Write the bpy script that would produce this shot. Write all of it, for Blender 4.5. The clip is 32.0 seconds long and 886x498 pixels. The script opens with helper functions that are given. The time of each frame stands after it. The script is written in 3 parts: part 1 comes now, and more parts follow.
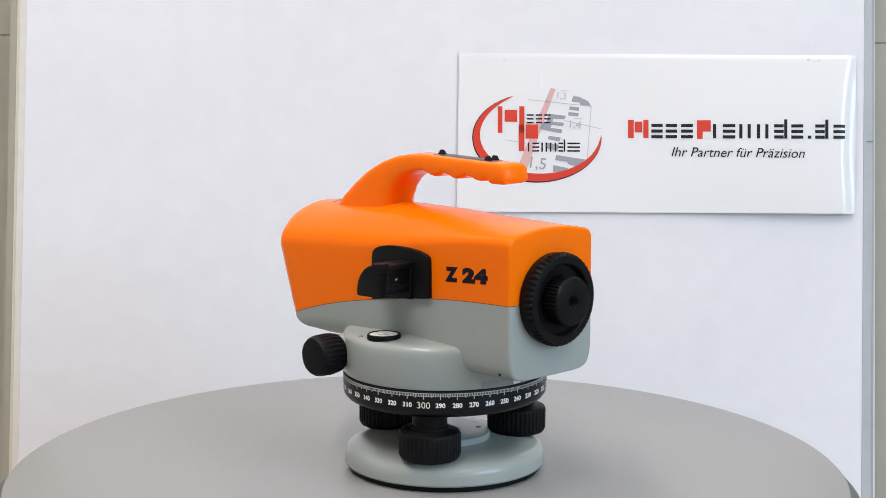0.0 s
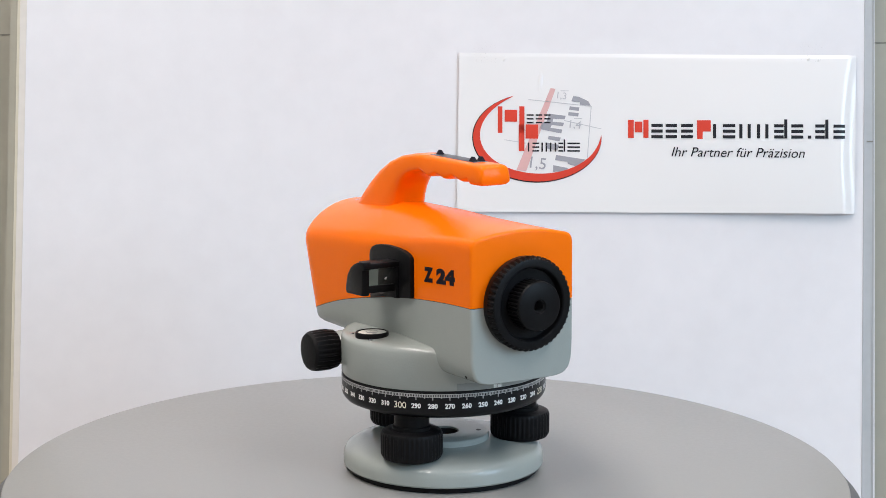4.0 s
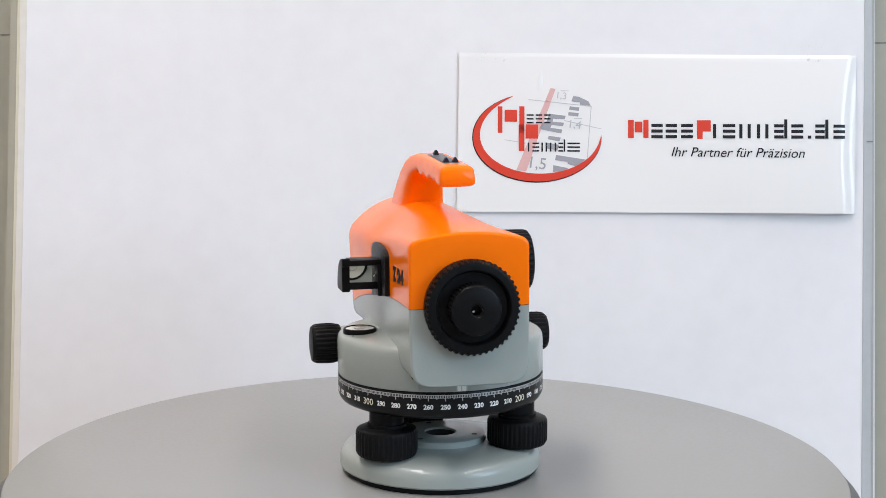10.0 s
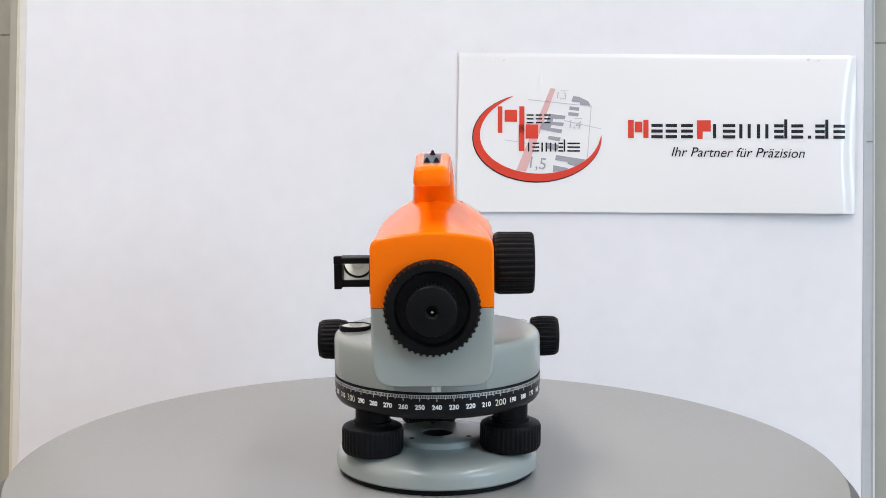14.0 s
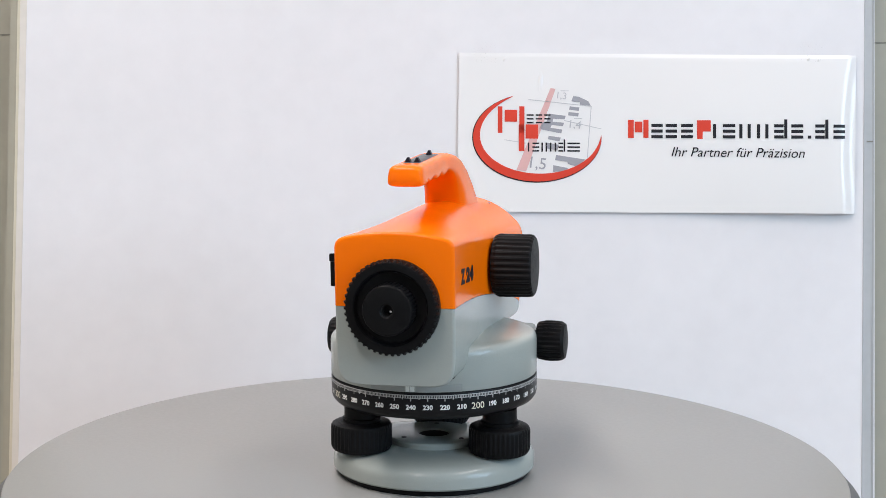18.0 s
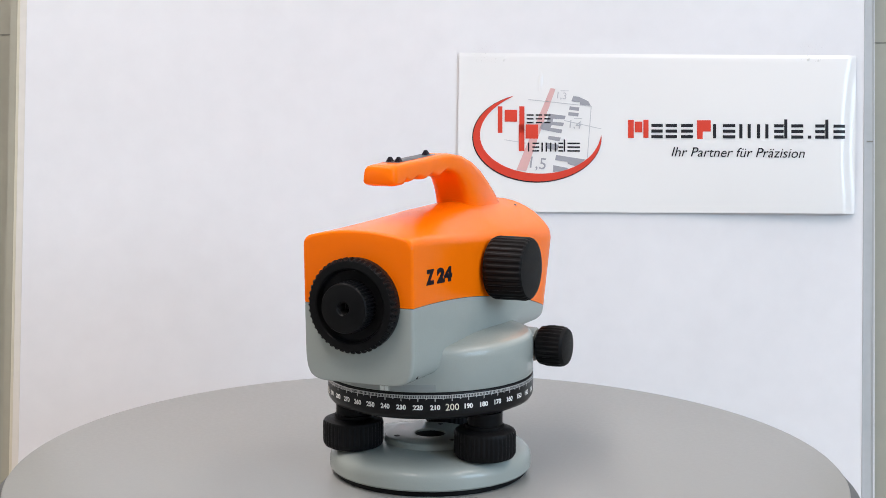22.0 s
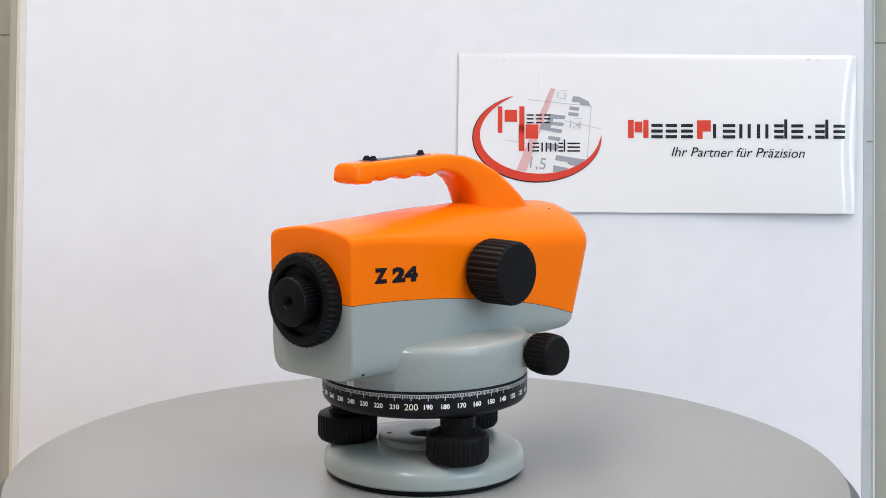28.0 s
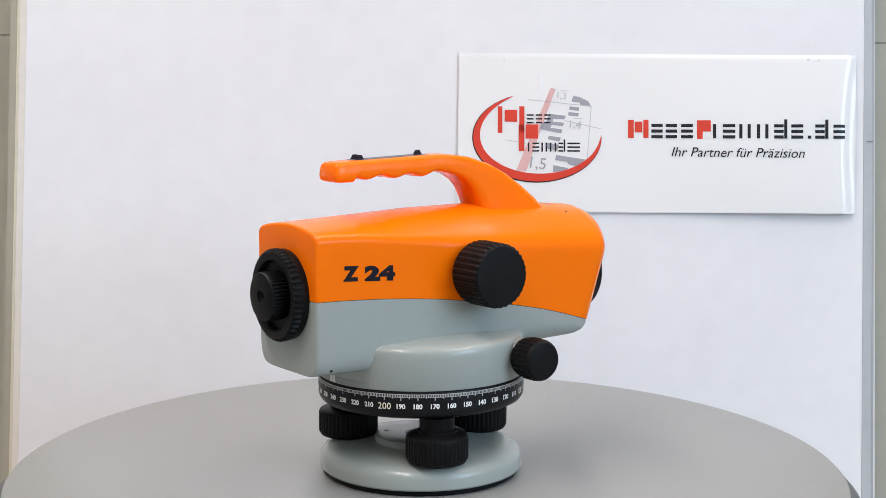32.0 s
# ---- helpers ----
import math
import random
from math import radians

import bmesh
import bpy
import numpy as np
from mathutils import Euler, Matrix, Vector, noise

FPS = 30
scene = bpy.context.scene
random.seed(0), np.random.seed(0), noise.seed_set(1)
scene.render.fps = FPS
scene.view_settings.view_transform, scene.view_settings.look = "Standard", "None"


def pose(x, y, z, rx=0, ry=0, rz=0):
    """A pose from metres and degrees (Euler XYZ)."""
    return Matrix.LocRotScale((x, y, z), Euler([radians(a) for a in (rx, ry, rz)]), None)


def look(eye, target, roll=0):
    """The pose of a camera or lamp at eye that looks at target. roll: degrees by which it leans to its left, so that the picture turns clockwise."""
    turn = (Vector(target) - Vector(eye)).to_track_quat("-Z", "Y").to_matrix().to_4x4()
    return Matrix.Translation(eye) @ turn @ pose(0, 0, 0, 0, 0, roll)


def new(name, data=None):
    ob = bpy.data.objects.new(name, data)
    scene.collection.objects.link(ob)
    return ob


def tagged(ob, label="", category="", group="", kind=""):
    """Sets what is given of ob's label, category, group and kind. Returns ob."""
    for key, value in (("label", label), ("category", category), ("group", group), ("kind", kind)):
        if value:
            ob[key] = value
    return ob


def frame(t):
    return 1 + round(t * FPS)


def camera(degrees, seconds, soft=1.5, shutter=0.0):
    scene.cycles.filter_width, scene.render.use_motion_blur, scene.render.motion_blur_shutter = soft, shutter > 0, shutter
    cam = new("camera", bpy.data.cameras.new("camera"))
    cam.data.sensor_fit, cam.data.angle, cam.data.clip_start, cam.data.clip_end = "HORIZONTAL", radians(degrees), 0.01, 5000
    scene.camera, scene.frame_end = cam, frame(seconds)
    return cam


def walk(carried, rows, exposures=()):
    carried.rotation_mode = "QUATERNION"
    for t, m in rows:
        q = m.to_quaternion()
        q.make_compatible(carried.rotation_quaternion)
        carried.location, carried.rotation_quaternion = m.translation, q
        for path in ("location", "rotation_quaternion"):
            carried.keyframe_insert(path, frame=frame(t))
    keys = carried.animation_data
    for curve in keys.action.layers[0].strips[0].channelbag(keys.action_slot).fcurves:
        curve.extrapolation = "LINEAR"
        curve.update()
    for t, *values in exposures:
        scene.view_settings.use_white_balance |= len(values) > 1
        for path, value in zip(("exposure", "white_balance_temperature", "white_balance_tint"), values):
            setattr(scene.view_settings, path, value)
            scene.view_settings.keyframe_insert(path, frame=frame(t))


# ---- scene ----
# One plan in metres. The turntable's axis is the z axis and the top of its platter z = 0.
# The level's own space: its ring axis is z, the eyepiece points to -y, the objective to +y.
cam = camera(33.34, 32.0, soft=0.65)
CAM_AT, CAM_TO = (0.0, -0.80118, 0.23107), (0.010316, 0.189424, 0.094698)
walk(cam, [(0.0, look(CAM_AT, CAM_TO, 0.209)), (32.0, look(CAM_AT, CAM_TO, 0.209))])
scene.view_settings.exposure = 0.0

# ---------------------------------------------------------------- light
world = bpy.data.worlds.new("world")
scene.world = world
world.use_nodes = True
wn = world.node_tree
sky = wn.nodes.new("ShaderNodeTexSky")
sky.sky_type, sky.sun_disc = "NISHITA", False
sky.sun_elevation, sky.sun_rotation = radians(40), radians(120)
wn.links.new(sky.outputs[0], wn.nodes["Background"].inputs[0])
wn.nodes["Background"].inputs[1].default_value = 0.1


def area_lamp(name, at, to, sx, sy, watts, colour):
    lamp = bpy.data.lights.new(name, "AREA")
    lamp.shape, lamp.size, lamp.size_y, lamp.energy, lamp.color = "RECTANGLE", sx, sy, watts, colour
    ob = new(name, lamp)
    ob.matrix_world = look(at, to)
    return ob


area_lamp("window_light_right", (1.83, -1.5, 0.87), (0.0, -0.2, 0.3), 1.25, 1.05, 33, (0.53, 0.765, 1.0))
area_lamp("window_light_left", (-1.83, -0.85, 0.95), (0.0, -0.65, 0.6), 1.3, 0.9, 2.4, (1.0, 0.92, 0.62))
for tube_x, tube_watts in ((-0.55, 37), (0.86, 18)):
    area_lamp("ceiling_tube_light", (tube_x, -0.45, 1.68), (tube_x, -0.45, 0.0), 0.2, 2.2, tube_watts, (1.0, 0.918, 0.89))

# ---------------------------------------------------------------- materials


def material(name, colour, rough=0.5, metal=0.0, vary=0.08, scale=60.0, bump=0.0, bump_scale=400.0, coat=0.0, spread=0.06, fine=6.0, gloss=0.5):
    """A surface with grain at two scales: a slow drift and a fine grain, both in tone and gloss."""
    m = bpy.data.materials.new(name)
    m.use_nodes = True
    nt = m.node_tree
    b = nt.nodes["Principled BSDF"]
    tc = nt.nodes.new("ShaderNodeTexCoord")
    n1, n2 = nt.nodes.new("ShaderNodeTexNoise"), nt.nodes.new("ShaderNodeTexNoise")
    n1.inputs["Scale"].default_value, n1.inputs["Detail"].default_value = scale, 3.0
    n2.inputs["Scale"].default_value, n2.inputs["Detail"].default_value = scale * fine, 4.0
    for n in (n1, n2):
        nt.links.new(tc.outputs["Object"], n.inputs["Vector"])
    add = nt.nodes.new("ShaderNodeMath")
    add.operation = "ADD"
    nt.links.new(n1.outputs["Fac"], add.inputs[0])
    nt.links.new(n2.outputs["Fac"], add.inputs[1])
    half = nt.nodes.new("ShaderNodeMapRange")
    half.inputs["From Min"].default_value, half.inputs["From Max"].default_value = 0.6, 1.4
    nt.links.new(add.outputs[0], half.inputs["Value"])
    ramp = nt.nodes.new("ShaderNodeMix")
    ramp.data_type = "RGBA"
    ramp.inputs["A"].default_value = (*[c * (1 - vary) for c in colour], 1)
    ramp.inputs["B"].default_value = (*[min(1.0, c * (1 + vary)) for c in colour], 1)
    nt.links.new(half.outputs[0], ramp.inputs["Factor"])
    nt.links.new(ramp.outputs["Result"], b.inputs["Base Color"])
    rr = nt.nodes.new("ShaderNodeMapRange")
    rr.inputs["To Min"].default_value, rr.inputs["To Max"].default_value = max(0.02, rough - spread), min(1, rough + spread)
    nt.links.new(half.outputs[0], rr.inputs["Value"])
    nt.links.new(rr.outputs[0], b.inputs["Roughness"])
    b.inputs["Metallic"].default_value = metal
    b.inputs["Coat Weight"].default_value = coat
    b.inputs["Specular IOR Level"].default_value = gloss
    b.inputs["Coat Roughness"].default_value = 0.12
    if bump:
        n3 = nt.nodes.new("ShaderNodeTexNoise")
        n3.inputs["Scale"].default_value, n3.inputs["Detail"].default_value = bump_scale, 3.0
        nt.links.new(tc.outputs["Object"], n3.inputs["Vector"])
        bp = nt.nodes.new("ShaderNodeBump")
        bp.inputs["Strength"].default_value, bp.inputs["Distance"].default_value = bump, 0.0005
        nt.links.new(n3.outputs["Fac"], bp.inputs["Height"])
        nt.links.new(bp.outputs[0], b.inputs["Normal"])
    return m


ORANGE = material("orange_paint", (0.98, 0.176, 0.0015), 0.2, vary=0.012, scale=25, bump=0.11, bump_scale=1100, gloss=0.17, spread=0.01)
GREY = material("grey_green_paint", (0.335, 0.363, 0.338), 0.2, vary=0.02, scale=25, bump=0.15, bump_scale=1000, gloss=0.4, spread=0.01)
BLACK = material("black_plastic", (0.0055, 0.0055, 0.006), 0.4, vary=0.25, scale=90, bump=0.12, bump_scale=1500, gloss=0.11)
RUBBER = material("black_rubber", (0.006, 0.006, 0.0065), 0.48, vary=0.25, scale=90, bump=0.15, bump_scale=1800, gloss=0.12)
RING = material("black_anodised_metal", (0.007, 0.007, 0.008), 0.35, vary=0.2, scale=120, gloss=0.2)
# near-black that paints the shade inside holes and gaps
HOLE_SHADE = material("hole_and_gap_shade", (0.01, 0.01, 0.01), 0.8)
SEAM_CORE = material("brown_grey_seam_core", (0.035, 0.028, 0.022), 0.8)
INK = material("black_ink", (0.008, 0.006, 0.012), 0.5, vary=0.1, gloss=0.15)
TICK = material("grey_white_graduation", (0.42, 0.42, 0.41), 0.5, vary=0.05)
CREAMY = material("cream_marking", (0.8, 0.76, 0.62), 0.5, vary=0.05)
WHITE = material("white_marking", (0.82, 0.82, 0.8), 0.5, vary=0.05)
STRIP = material("dark_grey_strip", (0.055, 0.06, 0.07), 0.4, vary=0.15, scale=200)
STEEL = material("steel", (0.6, 0.6, 0.6), 0.25, metal=1.0, vary=0.05)
SHELL = material("window_grey_plastic", (0.275, 0.295, 0.285), 0.2, vary=0.05)
CLEAR = material("pale_index_plate", (0.74, 0.77, 0.74), 0.2, vary=0.03)
PLATTER = material("grey_platter_laminate", (0.266, 0.268, 0.258), 0.36, vary=0.05, scale=9, bump=0.06, bump_scale=900, fine=40)
PAPER = material("white_paper", (0.74, 0.73, 0.745), 0.75, vary=0.035, scale=9, bump=0.9, bump_scale=13)
CARD = material("laminated_card", (0.8, 0.79, 0.78), 0.16, vary=0.01, scale=3, spread=0.01)
CREAM = material("cream_plastic_profile", (0.6, 0.55, 0.43), 0.4, vary=0.05, scale=20)
PALE = material("pale_grey_profile", (0.42, 0.435, 0.445), 0.45, vary=0.05, scale=20)
CREAM3 = material("pale_cream_profile", (0.68, 0.64, 0.585), 0.5, vary=0.05, scale=20)
CREAM2 = material("dull_beige_profile", (0.35, 0.325, 0.255), 0.5, vary=0.05, scale=20)
PALE2 = material("light_profile_lip", (0.37, 0.375, 0.37), 0.45, vary=0.05, scale=20)
PANEL = material("beige_grey_panel", (0.34, 0.325, 0.265), 0.5, vary=0.06, scale=12)
WALL = material("wall_paint", (0.45, 0.445, 0.44), 0.85, vary=0.02, scale=4)
RIM = material("shaded_grey_rim", (0.12, 0.12, 0.125), 0.5, vary=0.08, scale=20)
TABLE = material("table_laminate", (0.5, 0.49, 0.47), 0.5, vary=0.04, scale=8)
JOINT = material("brown_grey_joint", (0.2, 0.19, 0.16), 0.7, vary=0.1)
RED = material("red_print", (0.66, 0.045, 0.02), 0.4, vary=0.05)
PINK = material("pale_red_print", (0.7, 0.42, 0.4), 0.4, vary=0.03)
DARK = material("dark_print", (0.014, 0.014, 0.018), 0.4, vary=0.05, gloss=0.3)
MIDGREY = material("grey_print", (0.33, 0.33, 0.36), 0.4, vary=0.03)
LIGHTGREY = material("light_grey_print", (0.5, 0.5, 0.52), 0.4, vary=0.03)
LAMP = material("vial_white", (0.76, 0.77, 0.69), 0.3, vary=0.02)


def mirror_material():
    m = bpy.data.materials.new("mirror")
    m.use_nodes = True
    b = m.node_tree.nodes["Principled BSDF"]
    b.inputs["Base Color"].default_value = (0.72, 0.74, 0.73, 1)
    b.inputs["Metallic"].default_value, b.inputs["Roughness"].default_value = 1.0, 0.03
    return m


def glass_material(name, tint):
    m = bpy.data.materials.new(name)
    m.use_nodes = True
    b = m.node_tree.nodes["Principled BSDF"]
    b.inputs["Base Color"].default_value = (*tint, 1)
    b.inputs["Transmission Weight"].default_value, b.inputs["Roughness"].default_value = 1.0, 0.02
    b.inputs["IOR"].default_value = 1.45
    return m


MIRROR = mirror_material()
GLASS = glass_material("clear_glass", (0.95, 0.97, 0.95))

TAPE = glass_material("clear_tape", (0.97, 0.97, 0.97))
TAPE.node_tree.nodes["Principled BSDF"].inputs["Alpha"].default_value = 0.1

# ---------------------------------------------------------------- mesh helpers
MM = 0.001


def finish(name, bm, mat, angle=32):
    bmesh.ops.recalc_face_normals(bm, faces=bm.faces)
    me = bpy.data.meshes.new(name)
    bm.to_mesh(me)
    bm.free()
    me.materials.append(mat)
    me.shade_smooth()
    me.set_sharp_from_angle(angle=radians(angle))
    return me


def part(name, bm, mat, parent, label="", angle=32):
    """Links a bmesh as one mesh object under a thing or under a part."""
    ob = new(name, finish(name, bm, mat, angle))
    ob.parent = parent
    if label:
        tagged(ob, label)
    return ob


def thing(name, label, category, at=None, group="", kind=""):
    ob = new(name)
    ob.empty_display_size = 0.02
    if at is not None:
        ob.matrix_world = at
    return tagged(ob, label, category, group, kind)


def solid(name, bm, mat, label, category="", kind="", at=None, group="", angle=32):
    ob = new(name, finish(name, bm, mat, angle))
    if at is not None:
        ob.matrix_world = at
    return tagged(ob, label, category, group, kind)


def scaled(bm, m=None, k=MM):
    """Millimetres to metres, then a pose given in millimetres."""
    if m is not None:
        bmesh.ops.transform(bm, matrix=m, verts=bm.verts)
    bmesh.ops.scale(bm, vec=(k, k, k), verts=bm.verts)
    return bm


def lathe(profile, n=96, ribs=0, deep=0.0, ribbed=()):
    """Turns (radius, height) about z. The rows named in ribbed are knurled with that many ribs."""
    bm = bmesh.new()
    steps = ribs * 4 if ribs else n
    rows = []
    for k, (r, z) in enumerate(profile):
        if r < 1e-6:
            rows.append([bm.verts.new((0, 0, z))])
            continue
        row = []
        for i in range(steps):
            a = 2 * math.pi * i / steps
            q = r - (deep if k in ribbed and i % 4 >= 2 else 0)
            row.append(bm.verts.new((q * math.cos(a), q * math.sin(a), z)))
        rows.append(row)
    for a, b in zip(rows, rows[1:]):
        for i in range(steps):
            j = (i + 1) % steps
            if len(a) == 1 and len(b) == 1:
                continue
            if len(a) == 1:
                bm.faces.new((a[0], b[i], b[j]))
            elif len(b) == 1:
                bm.faces.new((a[i], b[0], a[j]))
            else:
                bm.faces.new((a[i], b[i], b[j], a[j]))
    return bm


def block(x0, x1, y0, y1, z0, z1, bevel=0.0, seg=2):
    bm = bmesh.new()
    bmesh.ops.create_cube(bm, size=1, matrix=Matrix.LocRotScale(((x0 + x1) / 2, (y0 + y1) / 2, (z0 + z1) / 2), None, (x1 - x0, y1 - y0, z1 - z0)))
    if bevel:
        bmesh.ops.bevel(bm, geom=bm.edges, offset=bevel, segments=seg, profile=0.5, affect="EDGES")
    return bm


def prism(points, depth, bevel=0.0):
    """A flat outline in x, y pushed up by depth along z."""
    bm = bmesh.new()
    low = [bm.verts.new((x, y, 0)) for x, y in points]
    high = [bm.verts.new((x, y, depth)) for x, y in points]
    bm.faces.new(low)
    bm.faces.new(high)
    for i in range(len(points)):
        j = (i + 1) % len(points)
        bm.faces.new((low[i], low[j], high[j], high[i]))
    if bevel:
        bmesh.ops.recalc_face_normals(bm, faces=bm.faces)
        bmesh.ops.bevel(bm, geom=bm.edges, offset=bevel, segments=2, profile=0.5, affect="EDGES")
    return bm


def merge(*parts):
    out = bmesh.new()
    for b in parts:
        me = bpy.data.meshes.new("tmp")
        b.to_mesh(me)
        b.free()
        out.from_mesh(me)
        bpy.data.meshes.remove(me)
    return out


def loft(rows, caps=True):
    bm = bmesh.new()
    made = [[bm.verts.new(p) for p in row] for row in rows]
    n = len(rows[0])
    for a, b in zip(made, made[1:]):
        for i in range(n):
            j = (i + 1) % n
            bm.faces.new((a[i], a[j], b[j], b[i]))
    if caps:
        bm.faces.new(made[0])
        bm.faces.new(made[-1])
    return bm


def smooth(a, b, x):
    t = min(1, max(0, (x - a) / (b - a)))
    return t * t * (3 - 2 * t)


def lettering(text, size, bold=0.0, shear=0.0, extrude=0.0, width=1.0, space=1.0):
    """Text as a bmesh in the xy plane, centred on its own box."""
    cu = bpy.data.curves.new("text", "FONT")
    cu.body, cu.size, cu.offset, cu.shear, cu.extrude = text, size, bold, shear, extrude
    cu.resolution_u, cu.space_character = 3, space
    ob = bpy.data.objects.new("text", cu)
    me = bpy.data.meshes.new_from_object(ob)
    bm = bmesh.new()
    bm.from_mesh(me)
    bpy.data.objects.remove(ob)
    bpy.data.curves.remove(cu)
    bpy.data.meshes.remove(me)
    xs, ys = [v.co.x for v in bm.verts], [v.co.y for v in bm.verts]
    cx, cy = (min(xs) + max(xs)) / 2, (min(ys) + max(ys)) / 2
    for v in bm.verts:
        v.co.x, v.co.y = (v.co.x - cx) * width, v.co.y - cy
    return bm


# ---------------------------------------------------------------- the room round it
X0, X1, Y0, Y1, Z0, Z1 = -1.85, 1.85, -2.4, 0.75, -0.87, 1.75


def wall_with_opening(name, x, y0, y1, z0, z1):
    """A side wall 0.15 m thick with one window opening through it."""
    s = 1 if x > 0 else -1
    a, b = sorted((x, x + s * 0.15))
    bm = merge(block(a, b, Y0, y0, Z0, Z1), block(a, b, y1, Y1, Z0, Z1), block(a, b, y0, y1, Z0, z0), block(a, b, y0, y1, z1, Z1))
    return solid(name, bm, WALL, "plain white painted room wall with a window opening", kind="structure")


wall_with_opening("wall_east", X1, -2.125, -0.875, 0.34, 1.4)
wall_with_opening("wall_west", X0, -1.5, -0.2, 0.5, 1.4)
solid("wall_north", block(X0 - 0.15, X1 + 0.15, Y1, Y1 + 0.15, Z0, Z1), WALL, "plain white painted wall behind the board", kind="structure")
solid("wall_south", block(X0 - 0.15, X1 + 0.15, Y0 - 0.15, Y0, Z0, Z1), WALL, "plain white painted wall behind the camera", kind="structure")
solid("floor", block(X0 - 0.15, X1 + 0.15, Y0 - 0.15, Y1 + 0.15, Z0 - 0.1, Z0), TABLE, "plain grey room floor", kind="structure")
solid("ceiling", block(X0 - 0.15, X1 + 0.15, Y0 - 0.15, Y1 + 0.15, Z1, Z1 + 0.1), WALL, "plain white ceiling", kind="structure")

# the table that carries the turntable and the board
TZ = -0.14
table = thing("table", "plain grey laminate table under the turntable", "table")
part("tabletop", block(-0.75, 0.75, -0.42, 0.62, TZ - 0.03, TZ, 0.004), TABLE, table)
for sx in (-0.7, 0.7):
    for sy in (-0.37, 0.57):
        part("leg", block(sx - 0.025, sx + 0.025, sy - 0.025, sy + 0.025, Z0, TZ - 0.0302, 0.003), PANEL, table)

# ---------------------------------------------------------------- turntable
turntable = thing("turntable", "round grey display turntable with a rounded rim", "turntable", pose(0, 0, 0))
R = 228.2
platter = part("platter", scaled(lathe([(0, 0), (R - 1.6, 0), (R - 0.6, -0.3), (R - 0.1, -0.9), (R, -1.8), (R, -11), (R - 1, -13), (R - 3, -14), (0, -14)], 256)), PLATTER, turntable, "smooth grey laminate disc, slightly glossy")
# the skirt's dark grey includes the shade on its outward slope
part("rim_band", scaled(lathe([(226.5, -1.6), (228.3, -2.2), (230, -3.6), (235.2, -9.2), (235.4, -10.2), (235.4, -16), (234, -17), (226.5, -17)], 256)), RIM, turntable, "band under the platter's edge, its shade put into a dark grey")
part("drive_base", scaled(lathe([(0, -14.2), (120, -14.2), (128, -20), (135, -120), (135, -139.8), (0, -139.8)], 128)), PALE, turntable)

# ---------------------------------------------------------------- the level
level = thing("automatic_level", "orange and grey-green surveyor's automatic level with black knobs on a turntable", "surveying level")
CX = -2.0  # the telescope lies a little beside the ring's axis


def seam_z(y):
    return 97 - 0.141 * (y - 7) - 0.000697 * (y - 7) ** 2


def top_z(y):
    return float(np.interp(y, [-80, -50, -10, 30, 65, 100], [141.2, 142.7, 144.7, 145.0, 143.0, 140.2]))


def half_width(y):
    return 30.3 + 3.6 * smooth(-20, 55, y) + 0.4 * smooth(55, 95, y)


Y_BACK, Y_NOSE, R_NOSE = -81.8, 104.3, 13.0


def nose_inset(y):
    a = max(0.0, y - (Y_NOSE - R_NOSE))
    b = max(0.0, (Y_BACK + 1.6) - y)
    return R_NOSE - math.sqrt(max(0, R_NOSE ** 2 - a * a)) + 1.6 - math.sqrt(max(0, 1.6 ** 2 - b * b))


STATIONS = [Y_BACK, -81.72, -81.4, -80.9, -80.2, -79.8, -79.2] + [-80.2 + i * (172.0 / 42) for i in range(1, 43)] + [Y_NOSE - R_NOSE * (1 - math.sin(radians(a))) for a in (15, 30, 45, 60, 72, 82, 90)]


def lean(y, z):
    """The nose hangs over: it lies further forward the higher it is."""
    return y + 0.35 * (z - 99) * smooth(40, 105, y) - 0.042 * max(0, z - 128) ** 2 * smooth(70, 105, y)


def crown_drop(y):
    """How far the crown's arch falls from the middle to the shoulder: nearly flat at the eyepiece, round in front."""
    return 3.6 + 15.0 * smooth(-95, 35, y)


def shoulder_radius(y):
    return 4.6 + 6.4 * smooth(-60, 50, y)


def crown_z(x, y):
    """Height of the arched crown beside the middle line, without its rounded shoulders."""
    w = half_width(y) - nose_inset(y)
    return top_z(y) - 0.9 * nose_inset(y) - crown_drop(y) * (x / w) ** 2


def cover_row(y, n=15):
    """One section of the cover: upright flanks, rounded shoulders and an arched crown."""
    w, zs, d = half_width(y) - nose_inset(y), seam_z(y) + 0.16, crown_drop(y)
    corner = crown_z(w, y)
    turn = math.pi / 2 - math.atan(2 * d / w)
    cut = min(shoulder_radius(y) * math.tan(turn / 2) * 1.25, 0.4 * w)
    x1 = w - cut * math.sin(turn)
    low, high = (w, corner - cut), (x1, crown_z(x1, y))
    half = [(w, zs + (low[1] - zs) * i / 6) for i in range(6)]
    for i in range(9):
        f = i / 8
        half.append(tuple((1 - f) ** 2 * p + 2 * f * (1 - f) * q + f * f * r for p, q, r in zip(low, (w, corner), high)))
    half += [(x1 * (1 - i / n), crown_z(x1 * (1 - i / n), y)) for i in range(1, n)]
    middle = [(0.0, crown_z(0, y))]
    return [(x + CX, lean(y, z), z) for x, z in half + middle + [(-x, z) for x, z in reversed(half)]]


